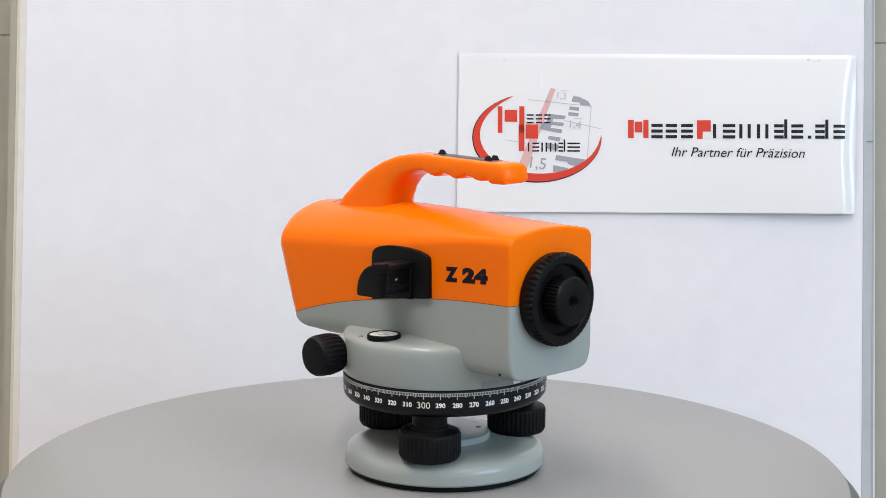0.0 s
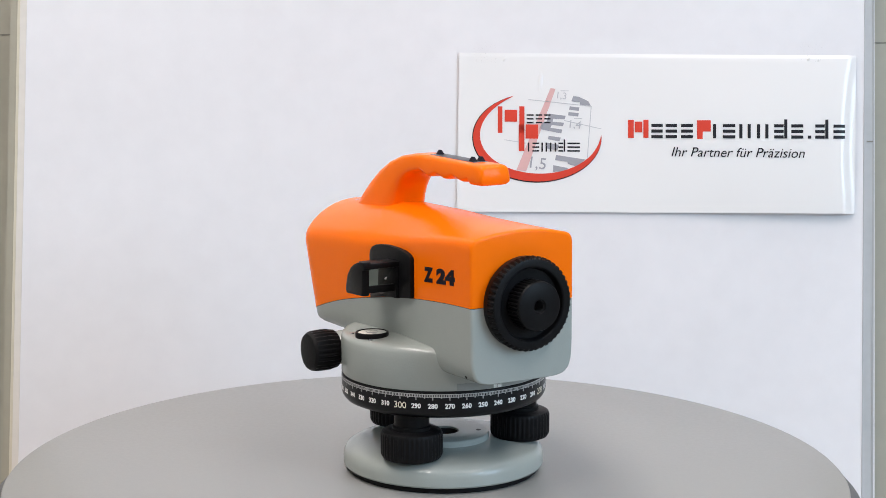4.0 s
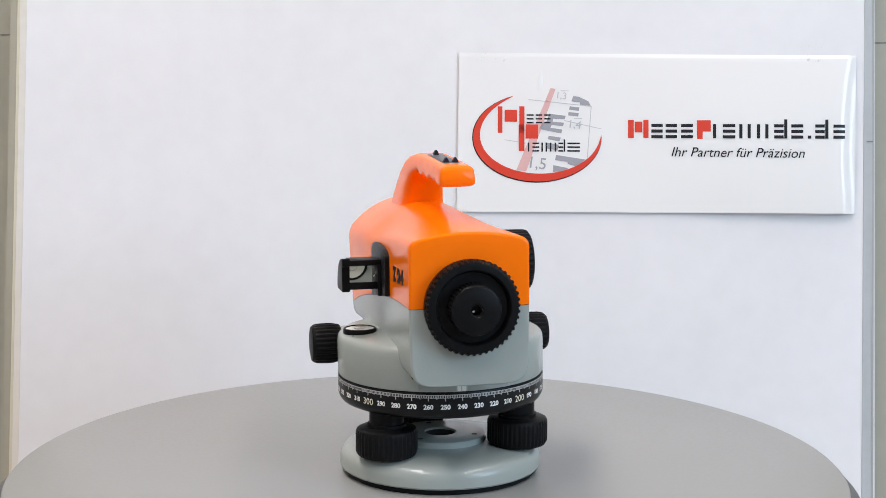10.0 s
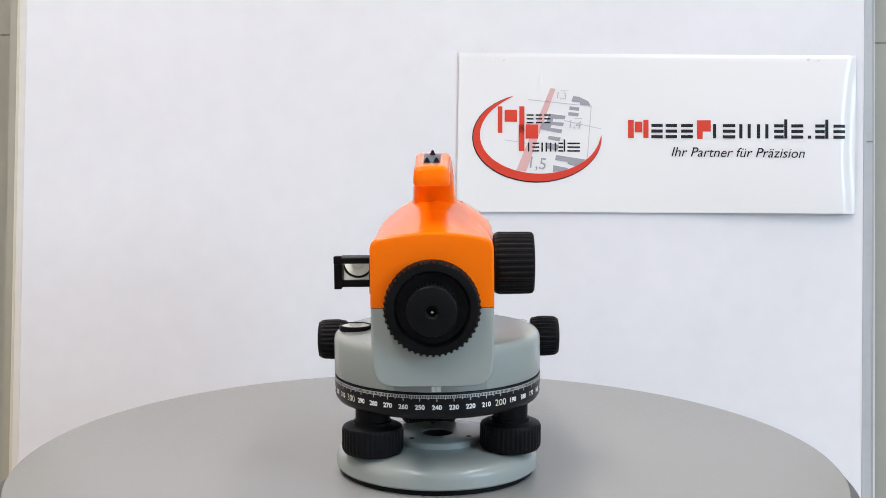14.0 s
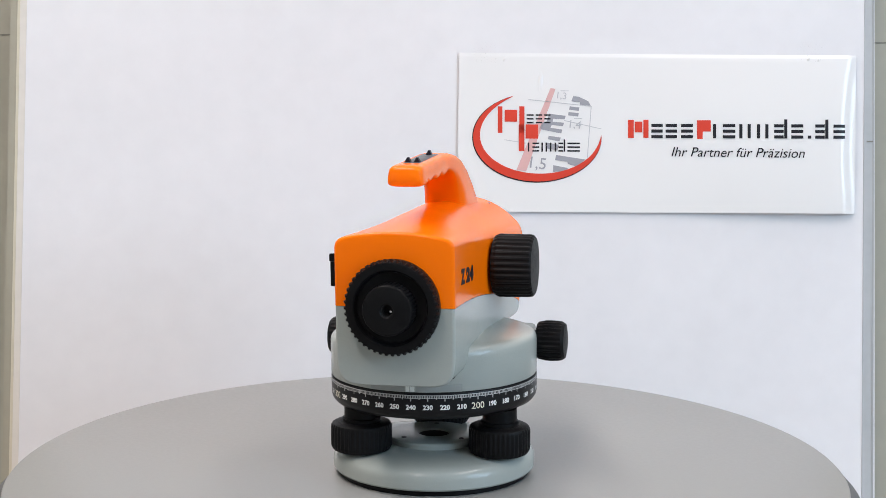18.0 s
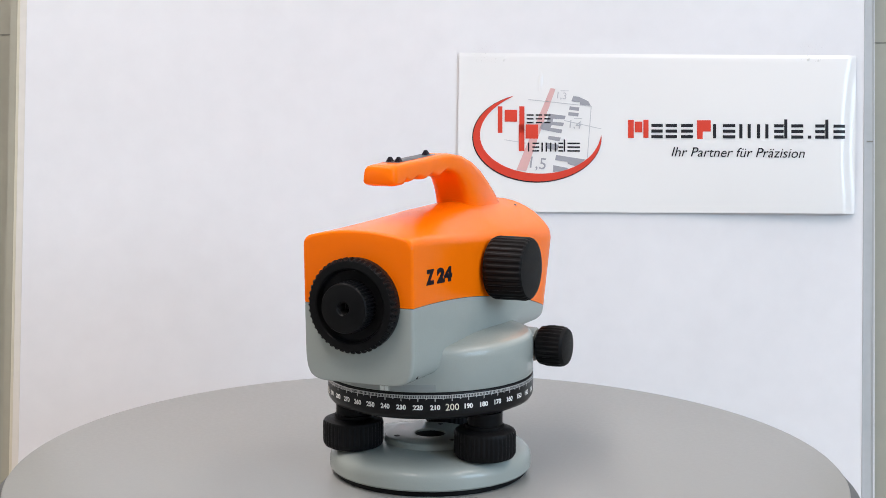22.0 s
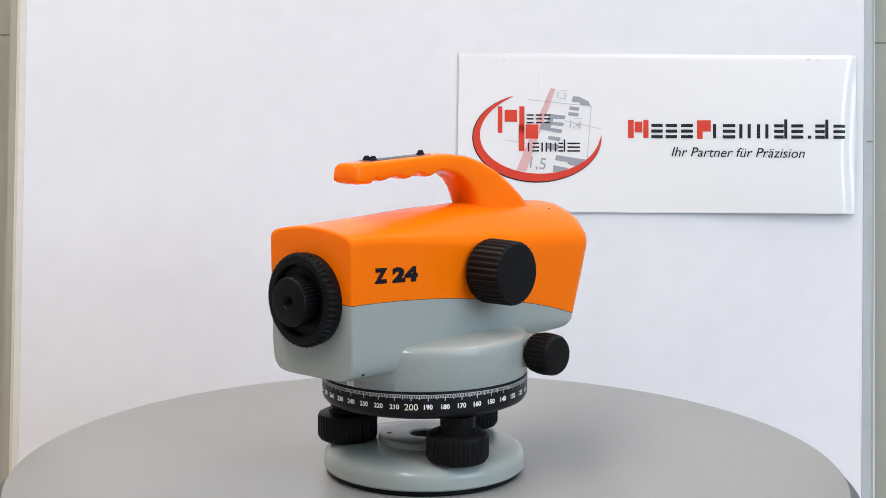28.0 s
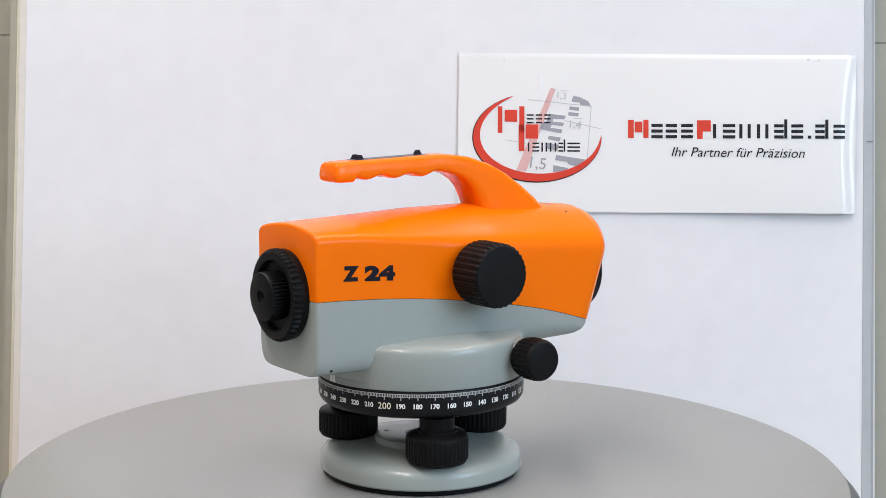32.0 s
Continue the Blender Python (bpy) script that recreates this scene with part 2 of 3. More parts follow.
def housing_row(y, n=40):
    w, zs = half_width(y) - nose_inset(y) - 0.1, seam_z(y) - 0.16
    zb = float(np.interp(y, [-80, -45, 20, 70, 104], [64.6, 64.0, 66, 67.0, 69])) + 0.5 * nose_inset(y)
    e = 7.5 - 4.0 * smooth(-20, 60, y)
    row = []
    for i in range(n + 1):
        a = math.pi * i / n
        c, s = math.cos(a), math.sin(a)
        x, z = w * math.copysign(abs(c) ** (2 / e), c), zs - (zs - zb) * abs(s) ** (2 / e)
        row.append((x + CX, lean(y, z), z))
    return row


cover = part("top_cover", scaled(loft([cover_row(y) for y in STATIONS])), ORANGE, level, "bright orange painted metal cover", 40)
housing = part("lower_housing", scaled(loft([housing_row(y) for y in STATIONS])), GREY, level, "grey-green painted metal housing", 40)
# dark core added in the seam gap, its shade put into the colour
core = []
for y in STATIONS[4:]:
    w = (half_width(y) - nose_inset(y)) * 0.992
    core.append([(x + CX, lean(y, z) - 0.35 * smooth(85, 104, y), z) for x, z in ((w, seam_z(y) + 1), (-w, seam_z(y) + 1), (-w, seam_z(y) - 1), (w, seam_z(y) - 1))])
part("seam_gasket", scaled(loft(core)), SEAM_CORE, level)
drum = part("drum", scaled(lathe([(0, 81), (28, 79.6), (40, 78.7), (49, 78.3), (52.4, 78.0), (54.2, 77.4), (55.3, 76.3), (55.8, 74.9), (56, 72), (56, 56.2), (55.7, 55.7), (54.4, 55.6), (0, 55.6)], 160)), GREY, level, "round grey-green housing drum")
# near-black disc paints the shade in the gap above the ring
part("drum_gap", scaled(lathe([(0, 55.7), (55.2, 55.7), (55.2, 54.4), (0, 54.4)], 96)), HOLE_SHADE, level)

# index window in the drum, under the eyepiece
for a0, a1, name, mat in ((-112.5, -92.6, "index_window", SHELL), (-86.4, -62.0, "index_window", SHELL), (-92.0, -89.9, "index_plate", CLEAR), (-89.5, -87.2, "index_plate", CLEAR)):
    arc = []
    for i in range(13):
        a = radians(a0 + (a1 - a0) * i / 12 - 0.5)
        arc.append([(r * math.cos(a), r * math.sin(a), z) for r, z in ((55.2, 56.0), (56.06, 56.0), (56.06, 59.6), (55.2, 59.6))])
    part(name, scaled(loft(arc)), mat, drum)

# the horizontal circle with its scale
ring = part("horizontal_circle", scaled(lathe([(0, 55.1), (54.6, 55.1), (55.8, 54.9), (56, 54.4), (56, 45.6), (55.5, 43.6), (54.2, 41.8), (52, 40.8), (48, 40.5), (0, 40.5)], 160)), RING, level, "black graduated ring with white figures")


def az(n):
    return radians(-53.8 - 0.9 * (n - 200))


ticks = bmesh.new()
for i in range(400):
    a, h, w = az(i), (3.1 if i % 10 == 0 else 2.2 if i % 5 == 0 else 1.5), (0.24 if i % 5 == 0 else 0.2)
    c, s = math.cos(a), math.sin(a)
    vs = []
    for dx, z in ((-w, 54.1), (w, 54.1), (w, 54.1 - h), (-w, 54.1 - h)):
        vs.append(ticks.verts.new((56.05 * c - dx * s, 56.05 * s + dx * c, z)))
    ticks.faces.new(vs)
for high, low in ((54.3, 53.95), (52.75, 52.5)):
    for i in range(160):
        a, b = 2 * math.pi * i / 160, 2 * math.pi * (i + 1) / 160
        ticks.faces.new([ticks.verts.new((56.07 * math.cos(q), 56.07 * math.sin(q), z)) for q, z in ((a, high), (b, high), (b, low), (a, low))])
tagged(part("scale_graduation", scaled(ticks), TICK, ring, "fine white scale graduation"), kind="stuff")
for n in range(0, 400, 10):
    big = n % 100 == 0
    bm = lettering(str(n), 4.9 if big else 3.4, bold=0.14 if not big else 0.02, width=1.0)
    bmesh.ops.subdivide_edges(bm, edges=[e for e in bm.edges if e.calc_length() > 1.2], cuts=1)
    for v in bm.verts:
        a = az(n) + v.co.x / 56
        v.co = Vector((56.08 * math.cos(a), 56.08 * math.sin(a), 47.9 + v.co.y))
    part("numeral", scaled(bm), CREAMY if big else WHITE, ring)

# under the ring
part("centre_stem", scaled(lathe([(0, 40.5), (17, 40.5), (17, 36.5), (15.5, 35), (0, 35)], 48)), RING, level)
base = part("base_plate", scaled(lathe([(0, 14), (8.3, 14), (8.3, 17.2), (22, 17.2), (40, 16.2), (48.5, 14.9), (51.6, 14.0), (53.6, 12.6), (54.7, 10.6), (55.1, 8.2), (55.1, 4.2), (54.4, 3.3), (51, 3.1), (0, 3.1)], 160)), GREY, level, "round grey-green base plate")
part("boss", scaled(lathe([(8.3, 14.2), (8.3, 20), (8.8, 20.4), (23.4, 20.4), (24.6, 20.1), (25.2, 19.2), (25.2, 17.0), (24, 16.5)], 96)), GREY, base, "raised centre boss with a dark hole")
# near-black lining paints the shade in the boss hole
part("bore", scaled(lathe([(0, 14.3), (8.25, 14.3), (8.25, 19.4), (7.9, 19.4), (7.9, 14.8), (0, 14.8)], 48)), HOLE_SHADE, base)
# dark discs on the boss paint the shade of shallow dimples
for a in (-28, 98, 225):
    part("dimple", scaled(lathe([(0, 20.55), (1.4, 20.55), (1.6, 20.3), (0, 20.3)], 20), pose(19.4 * math.cos(radians(a)), 19.4 * math.sin(radians(a)), 0)), HOLE_SHADE, base)
part("foot_pad", scaled(lathe([(0, 3.1), (52.6, 3.1), (52.6, 0.8), (51.8, 0.02), (0, 0.02)], 128)), RUBBER, level, "thin black foot pad under the base")

SCREW = [(0, 32.0), (10, 32.0), (10.6, 31.6), (14.4, 31.3), (15.7, 30.6), (16.3, 29.4), (16.4, 28.6), (16.4, 19.4), (16.2, 18.2), (15.2, 16.6), (13.2, 15.7), (11.6, 15.5), (10.8, 17.2), (0, 17.2)]
for a in (-23, 97, 217):
    p = pose(42.8 * math.cos(radians(a)), 42.8 * math.sin(radians(a)), 0)
    foot = part("foot_screw", scaled(lathe(SCREW, ribs=40, deep=0.36, ribbed=(5, 6, 7, 8)), p), RUBBER, level, "black ribbed levelling screw", 25)
    part("stem", scaled(lathe([(0, 31), (9.2, 31), (9.2, 40.5), (0, 40.5)], 48), p), BLACK, foot)
    part("collar", scaled(lathe([(0, 32.0), (10.2, 32.0), (10.2, 33.5), (9.3, 33.9), (0, 33.9)], 48), p), RUBBER, foot)

# eyepiece end
EZ = 104.8
back = pose(CX, -80.2, EZ, 90)
eye = part("eyepiece_ring", scaled(lathe([(0, -1), (21.8, -1), (21.8, 0.6), (23.0, 1.2), (23.4, 2.0), (23.4, 5.4), (23.9, 6.0), (23.9, 8.0), (23.3, 9.3), (22.4, 9.9), (21.4, 10.1), (19.0, 10.1), (18.3, 9.6), (17.4, 6.4), (0, 6.0)], ribs=48, deep=1.0, ribbed=(6, 7, 8)), back), BLACK, level, "black knurled focusing ring round the eyepiece", 28)
part("eyepiece_cup", scaled(lathe([(0, 5.8), (12.2, 5.8), (12.6, 6.6), (12.7, 10), (12.6, 14.2), (12.4, 15.6), (12.0, 16.4), (11.2, 16.8), (3.6, 16.8), (3.1, 16.3), (3.1, 8.95), (0, 8.95)], ribs=40, deep=0.7, ribbed=(2, 3, 4)), back), BLACK, eye, "small knurled black eyepiece", 28)
# near-black lining paints the dark depth of the eyepiece hole
part("peep_hole", scaled(lathe([(0, 9.0), (3.05, 9.0), (3.05, 15.6), (2.8, 15.6), (2.8, 9.3), (0, 9.3)], 24), back), HOLE_SHADE, eye)

# mirror bead added to imitate light that passes through the telescope
part("eyepiece_lens", scaled(lathe([(0, 10.0), (0.6, 9.97), (0.95, 9.88), (0.95, 9.35), (0, 9.35)], 24), back @ Matrix.Translation((0, -1.8, 0))), MIRROR, eye, "small mirror bead added for the light seen through the telescope")

# objective end
front = pose(CX, 98.6, 103, -90)
obj = part("objective_ring", scaled(lathe([(0, -10), (24.6, -10), (24.8, 10.2), (24.2, 11.4), (22.4, 11.6), (21.4, 9.5), (0, 9.0)], 96), front), BLACK, level, "black objective ring")
part("objective_lens", scaled(lathe([(0, 11), (10, 10.5), (21, 9.2), (21, 8.9), (0, 8.9)], 64), front), GLASS, obj)

# focusing knob
part("focus_knob", scaled(lathe([(0, 0), (15.4, 0), (16.2, 0.6), (16.8, 1.8), (17.3, 2.8), (17.1, 19.8), (16.7, 21.3), (15.6, 22.2), (12, 22.5), (0, 22.7)], ribs=32, deep=0.7, ribbed=(3, 4, 5, 6)), pose(30.5, 14.8, 111.8, 0, 90, 0)), RUBBER, level, "large black ribbed focusing knob", 25)

# tangent knobs on both ends of one shaft
for s, ln, kz in ((1, 14.7, 67.5), (-1, 15.4, 66.6)):
    knob = part("tangent_knob", scaled(lathe([(0, -1.6), (9.6, -1.6), (10.4, -0.8), (10.9, 1.8), (11.2, 3.0), (11.3, 6), (11.1, ln - 4.1), (10.7, ln - 2.3), (9.6, ln - 0.7), (7, ln - 0.2), (0, ln)], ribs=26, deep=0.6, ribbed=(3, 4, 5, 6)), pose(s * 53.2, 31.2, kz, 0, s * 90, 0)), RUBBER, level, "black ribbed fine-adjustment knob", 25)
    part("shaft", scaled(lathe([(0, -10), (5.2, -10), (5.2, 0.4), (0, 0.4)], 32), pose(s * 54.7, 31.2, kz + 0.5, 0, s * 90, 0)), BLACK, knob)
    part("shaft_boss", scaled(lathe([(0, -16), (9.6, -16), (9.2, -5.4), (8.4, -4.2), (0, -4.2)], 48), pose(s * 54.7, 31.2, kz + 0.2, 0, s * 90, 0)), GREY, drum)

# circular bubble on the drum
bubble = part("circular_level", scaled(lathe([(0, 0), (8.9, 0), (9.0, 0.6), (9.0, 2.2), (8.7, 2.8), (8.1, 3.0), (7.7, 2.7), (7.6, 1.2), (0, 1.2)], 64), pose(-44.2, -0.8, 77.9)), BLACK, level, "round bubble vial in a black ring")
part("vial_disc", scaled(lathe([(0, 0), (7.5, 0), (7.5, 1.1), (6.5, 1.25), (0, 1.5)], 48), pose(-44.2, -0.8, 79.3)), LAMP, bubble, "milky white vial")
part("vial_mark", scaled(lathe([(3.1, 1.2), (3.35, 1.35), (3.35, 1.52), (3.1, 1.52)], 40), pose(-44.2, -0.8, 79.3)), MIDGREY, bubble)
for x, y, z in ((-50.0, 11.0, 78.1), (-49.9, -10.2, 78.1)):
    part("adjusting_screw", scaled(lathe([(0, 0.8), (0.9, 0.7), (1.05, 0), (1.05, -1), (0, -1)], 20), pose(x, y, z)), STEEL, bubble, "small steel adjusting screw")

# the mirror over the bubble
panel_out = [(-24.8, 101.2), (-24.8, 121.4), (-24.2, 122.6), (-22, 123.9), (-17, 125.2), (-10, 126.0), (0, 126.3), (8, 125.9), (14, 124.9), (18, 123.5), (20.3, 121.6), (21.3, 118.5), (21.3, 95), (6, 97.5), (-8, 99.2)]
bm = prism([(y, z) for y, z in panel_out], 4.4, 0.6)
bmesh.ops.transform(bm, matrix=Matrix(((0, 0, -1, -30.4), (1, 0, 0, 0), (0, 1, 0, 0), (0, 0, 0, 1))), verts=bm.verts)
mirror_box = part("mirror_housing", scaled(bm), BLACK, level, "black housing of the bubble mirror")
fin = [(-9, 102.0), (8, 101.4), (8.8, 103.4), (7.8, 108), (6.6, 111), (4.7, 113.6), (2.2, 116.0), (-1, 117.8), (-5, 119.2), (-9, 119.9), (-13, 120.2), (-13, 116), (-11, 115.6), (-11, 102.0)]
bm = prism(fin, 4.2, 0.5)
bmesh.ops.transform(bm, matrix=Matrix(((0, 0, -1, -51.3), (1, 0, 0, 0), (0, 1, 0, 0), (0, 0, 0, 1))), verts=bm.verts)
part("fin", scaled(bm), BLACK, mirror_box)
bm = block(-52, -33, -13, 0.0, 116.3, 119.2, 0.5)
for v in bm.verts:
    v.co.z -= 0.5 * smooth(-4, 6, v.co.y)
part("roof", scaled(bm), BLACK, mirror_box)
part("lower_bar", scaled(block(-52, -33, -11, -8.5, 103.2, 107.0, 0.4)), BLACK, mirror_box)
part("inner_cheek", scaled(block(-36.6, -33.5, -12.5, 8, 99.4, 117, 0.5)), BLACK, mirror_box)
bm = block(-51.9, -36.5, -0.6, 0.6, -10.5, 10.5, 0.0)
bmesh.ops.transform(bm, matrix=pose(0, -1.0, 109, 48, 0, 0), verts=bm.verts)
part("mirror", scaled(bm), MIRROR, mirror_box, "small tilted mirror glass")
# steel dome added on the cheek to give a bright glint
part("mirror_screw", scaled(lathe([(0, 1.3), (0.8, 1.1), (1.4, 0.6), (1.7, 0), (0, 0)], 24), pose(-36.6, -1.0, 109.6, 0, -90, 0)), STEEL, mirror_box, "tiny steel dome added for the glint beside the mirror")
bm = block(-51.9, -36.5, 0.7, 1.8, -10.9, 10.9, 0.0)
bmesh.ops.transform(bm, matrix=pose(0, -1.0, 109, 48, 0, 0), verts=bm.verts)
part("mirror_back", scaled(bm), BLACK, mirror_box)

# carrying handle with the sight on top
HX = -2.1


def under(y):
    if y < -45:
        return 160.5
    return 162.4 - 1.05 * math.cos((y + 2.0) / 17.6 * 2 * math.pi) + 0.9 * smooth(-6, 10, y)


PAIRS = [((83, 134.5), (34.4, 138.5), 12.6), ((79.5, 140.5), (33.4, 143.5), 12.3), ((74, 146.0), (31.6, 148.2), 11.8), ((65, 153.2), (28.8, 153.4), 11.3), ((53.5, 161.0), (24.8, 157.8), 10.8), ((41.5, 167), (19.6, 161.0), 10.3), ((29, 171), (14, 162.9), 9.9), ((16, 172.9), (9, 163.6), 9.7)]
rows = []
for y in [9 - 2.2 * i for i in range(1, 29)]:
    PAIRS.append(((y + 1.5, 173.0 - 0.028 * max(0, -y)), (y, under(y)), 9.5))
PAIRS += [((-54.3, 171.2), (-54.8, 160.8), 9.4), ((-55.8, 170.5), (-56.4, 161.4), 8.9), ((-56.6, 169.2), (-57.0, 163.0), 8.0)]
for (oy, oz), (iy, iz), w in PAIRS:
    row = []
    for i in range(28):
        a = 2 * math.pi * i / 28
        c, s = math.cos(a), math.sin(a)
        u, v = math.copysign(abs(c) ** 0.42, c), math.copysign(abs(s) ** 0.42, s)
        f = (1 + v) / 2
        row.append((HX + w * u * (1.02 - 0.12 * f * smooth(20, 0, iy)), iy + (oy - iy) * f, iz + (oz - iz) * f))
    rows.append(row)
handle = part("carrying_handle", scaled(loft(rows)), ORANGE, level, "orange carrying handle with finger grooves", 40)
part("sight_strip", scaled(block(HX - 4.4, HX + 4.4, -42.5, 2.5, -0.9, 0.2, 0.15), pose(0, 0, 172.9, 1.6, 0, 0)), STRIP, handle, "dark grey sight strip let into the handle")
for x, y, z in ((HX, -0.6, 172.9), (HX - 2.4, -38.6, 171.8), (HX + 2.4, -38.6, 171.8)):
    foot_row = [(x + 1.7, y - 1.9, z), (x - 1.7, y - 1.9, z), (x - 1.7, y + 1.9, z), (x + 1.7, y + 1.9, z)]
    top_row = [(x + 0.35, y - 1.2, z + 2.6), (x - 0.35, y - 1.2, z + 2.6), (x - 0.35, y + 1.2, z + 2.6), (x + 0.35, y + 1.2, z + 2.6)]
    part("sight_ridge", scaled(loft([foot_row, top_row])), INK, handle, "small black sighting ridge")

# lettering on both flanks
for s in (1, -1):
    letter, figures = (lettering(text, 9.5, bold=0.66, extrude=0.25, width=w, space=1.1) for text, w in (("Z", 1.12), ("24", 1.72)))
    bmesh.ops.translate(letter, vec=(-10.9, 0, 0), verts=letter.verts)
    bmesh.ops.translate(figures, vec=(6.4, 0, 0), verts=figures.verts)
    bm = merge(letter, figures)
    m = Matrix(((0, 0, s, 0), (s, 0, 0, 0), (0, 1, 0, 0), (0, 0, 0, 1)))
    bmesh.ops.transform(bm, matrix=m, verts=bm.verts)
    for v in bm.verts:
        v.co += Vector((CX + s * 30.25, -51.0, 116.3 - 0.065 * v.co.y))
    part("model_lettering", scaled(bm), INK, cover, "bold black lettering")
# small print on the top, over the objective
def on_cover(x, y):
    """The point of the cover's top over x, y near its front end."""
    k = y
    for _ in range(12):
        z = crown_z(x - CX, k)
        k += y - lean(k, z)
    return Vector((x, y, z + 0.1))


for x, w, y0, rise in ((-10.5, 7, 84.0, 0.0), (-2.6, 7.4, 84.0, 0.0)):
    rows = []
    for f in (0, 0.25, 0.5, 0.75, 1):
        a, b = (on_cover(x + w * f, y0 + rise * w * f + d) for d in (0, 1.9))
        rows.append([a, b, b - Vector((0, 0, 0.6)), a - Vector((0, 0, 0.6))])
    part("print_bar", scaled(loft(rows)), STRIP, cover)
# dark discs stand in for the shade of two small holes
for s_ in (1, -1):
    part("screw_recess", scaled(lathe([(0, 0.25), (0.8, 0.25), (0.8, -1), (0, -1)], 20), pose(CX + s_ * 27.7, -72.6, 68.2, 0, s_ * 110, 0)), HOLE_SHADE, housing)
part("cover_screw", scaled(lathe([(0, 0.35), (0.7, 0.3), (0.9, -0.4), (0, -0.4)], 20), Matrix.Translation(on_cover(13.5, 90.0))), STRIP, cover)

# the upper works are not quite level on the foot screws
def tilt(z):
    return pose(0, 0, z) @ pose(0, 0, 0, 0, -0.8, 0) @ pose(0, 0, -z)


for ob in level.children:
    if ob.name.startswith(("drum", "horizontal_circle", "centre_stem", "circular_level")):
        ob.matrix_basis = tilt(0.05)
    elif not ob.name.startswith(("base_plate", "foot_pad", "foot_screw")):
        ob.matrix_basis = tilt(0.108)

# ---------------------------------------------------------------- the leaning board with the sign
BOARD = pose(0.0113, 0.2885, 0.0811, 82.16, 0, -0.6)
K = 1.1 / 2618.7


def B(u, v):
    """Place on the board, in metres, from the units of its drawing."""
    du, dv, r = u - 784, 441 - v, 0.00365
    return (du - dv * r) * K, (dv + du * r) * K


def slab(name, corners, z0, z1, mat, label, kind="", category="", parent=None):
    bm = prism([B(*c) for c in corners], z1 - z0)
    bmesh.ops.translate(bm, vec=(0, 0, z0), verts=bm.verts)
    if parent is not None:
        return part(name, bm, mat, parent, label)
    return solid(name, bm, mat, label, category, kind, BOARD)


backdrop = slab("backdrop_board", [(24, -260), (1548, -260), (1548, 1010), (24, 1010)], -0.012, 0.0, PAPER, "white paper-covered backdrop board leaning back", "structure")
slab("panel_west", [(-420, -300), (31, -300), (14, 1010), (-420, 1010)], -0.03, -0.012, PANEL, "beige-grey side panel beside the board", "structure")
slab("panel_east", [(1548, -300), (2000, -300), (2000, 1010), (1548, 1010)], -0.03, -0.012, PANEL, "beige-grey side panel beside the board", "structure")
for name, mat, z, label, q in (
        ("trim_west", CREAM3, 0.0005, "pale grey edge profile of the board", (39, 53.5, 28.7, 14)),
        ("trim_west_lip", CREAM, 0.001, "cream plastic lip of the edge profile", (37.5, 42, 17.5, 13)),
        ("trim_west_outer", CREAM2, 0.0007, "dull beige outer edge of the board", (25, 37, 12.6, 1)),
        ("trim_east", PALE, 0.0005, "pale grey edge profile of the board", (1532, 1547, 1545, 1524)),
        ("trim_east_lip", PALE2, 0.0008, "light lip of the edge profile", (1544.5, 1547.5, 1545, 1542))):
    slab(name, [(q[0], -300), (q[1], -300), (q[2], 1010), (q[3], 1010)], -0.001, z, mat, label, "structure")
for name, u0, u1, v in (("joint_west", -60, 24, 57.5), ("joint_east", 1550, 1620, 72), ("joint_trim", 1534, 1545, 251)):
    z = 0.0007 if name == "joint_trim" else -0.012
    slab(name, [(u0, v - 1.2), (u1, v - 1.2), (u1, v + 1.2), (u0, v + 1.2)], z - 0.001, z + 0.0004, JOINT, "dark joint line in the panel", "structure")

sign = thing("sign_card", "white laminated sign card with red and black print on the board", "sign", BOARD)


def card_z(x, y):
    """The card stands off a little, rises towards its free end and bends back along a curved buckle; its top edge curls back."""
    k = float(np.interp(y, [0.02, 0.034, 0.06, 0.093, 0.12, 0.143], [0.302, 0.3005, 0.2985, 0.2985, 0.3005, 0.305]))
    curl = max(0.0, y - 0.14306 + 0.0049 * x)
    bow = 0.0015 * smooth(0.125, 0.22, x) * (1 - math.exp(-max(0.0, y - 0.027) / 0.02)) * smooth(0.15, 0.1, y)
    return 0.0018 + bow + 0.0034 * smooth(0.12, 0.295, x) - 0.0036 * smooth(k - 0.0045, k + 0.0045, x) - (0.12 + 0.24 * smooth(0.05, 0.22, x) - 0.1 * smooth(0.26, 0.3, x)) * min(curl, 0.003)


def on_card(bm, lift):
    for v in bm.verts:
        v.co.z += card_z(v.co.x, v.co.y) + lift
    return bm


bm = bmesh.new()
grid = []
for g in (0.0, 0.004, 0.008, 0.012, 0.016, 0.02, 0.026, 0.05, 0.1, 0.17, 0.25, 0.34, 0.43, 0.52, 0.61, 0.7, 0.8, 0.9, 1.0):
    row = []
    for i in range(141):
        f = i / 140
        u = (813 + 701 * f) * (1 - g) + (808 + 703 * f) * g
        v = (94 + 6 * f) * (1 - g) + (375 + 4 * f) * g
        x, y = B(u, v)
        row.append(bm.verts.new((x, y, card_z(x, y))))
    grid.append(row)
for a, b in zip(grid, grid[1:]):
    for i in range(140):
        bm.faces.new((a[i], a[i + 1], b[i + 1], b[i]))
bmesh.ops.recalc_face_normals(bm, faces=bm.faces)
bm.normal_update()
if bm.faces[0].normal.z < 0:
    bmesh.ops.reverse_faces(bm, faces=bm.faces)
bm.normal_update()
bmesh.ops.solidify(bm, geom=bm.faces, thickness=0.0007)
part("card", bm, CARD, sign, "glossy white laminated card")


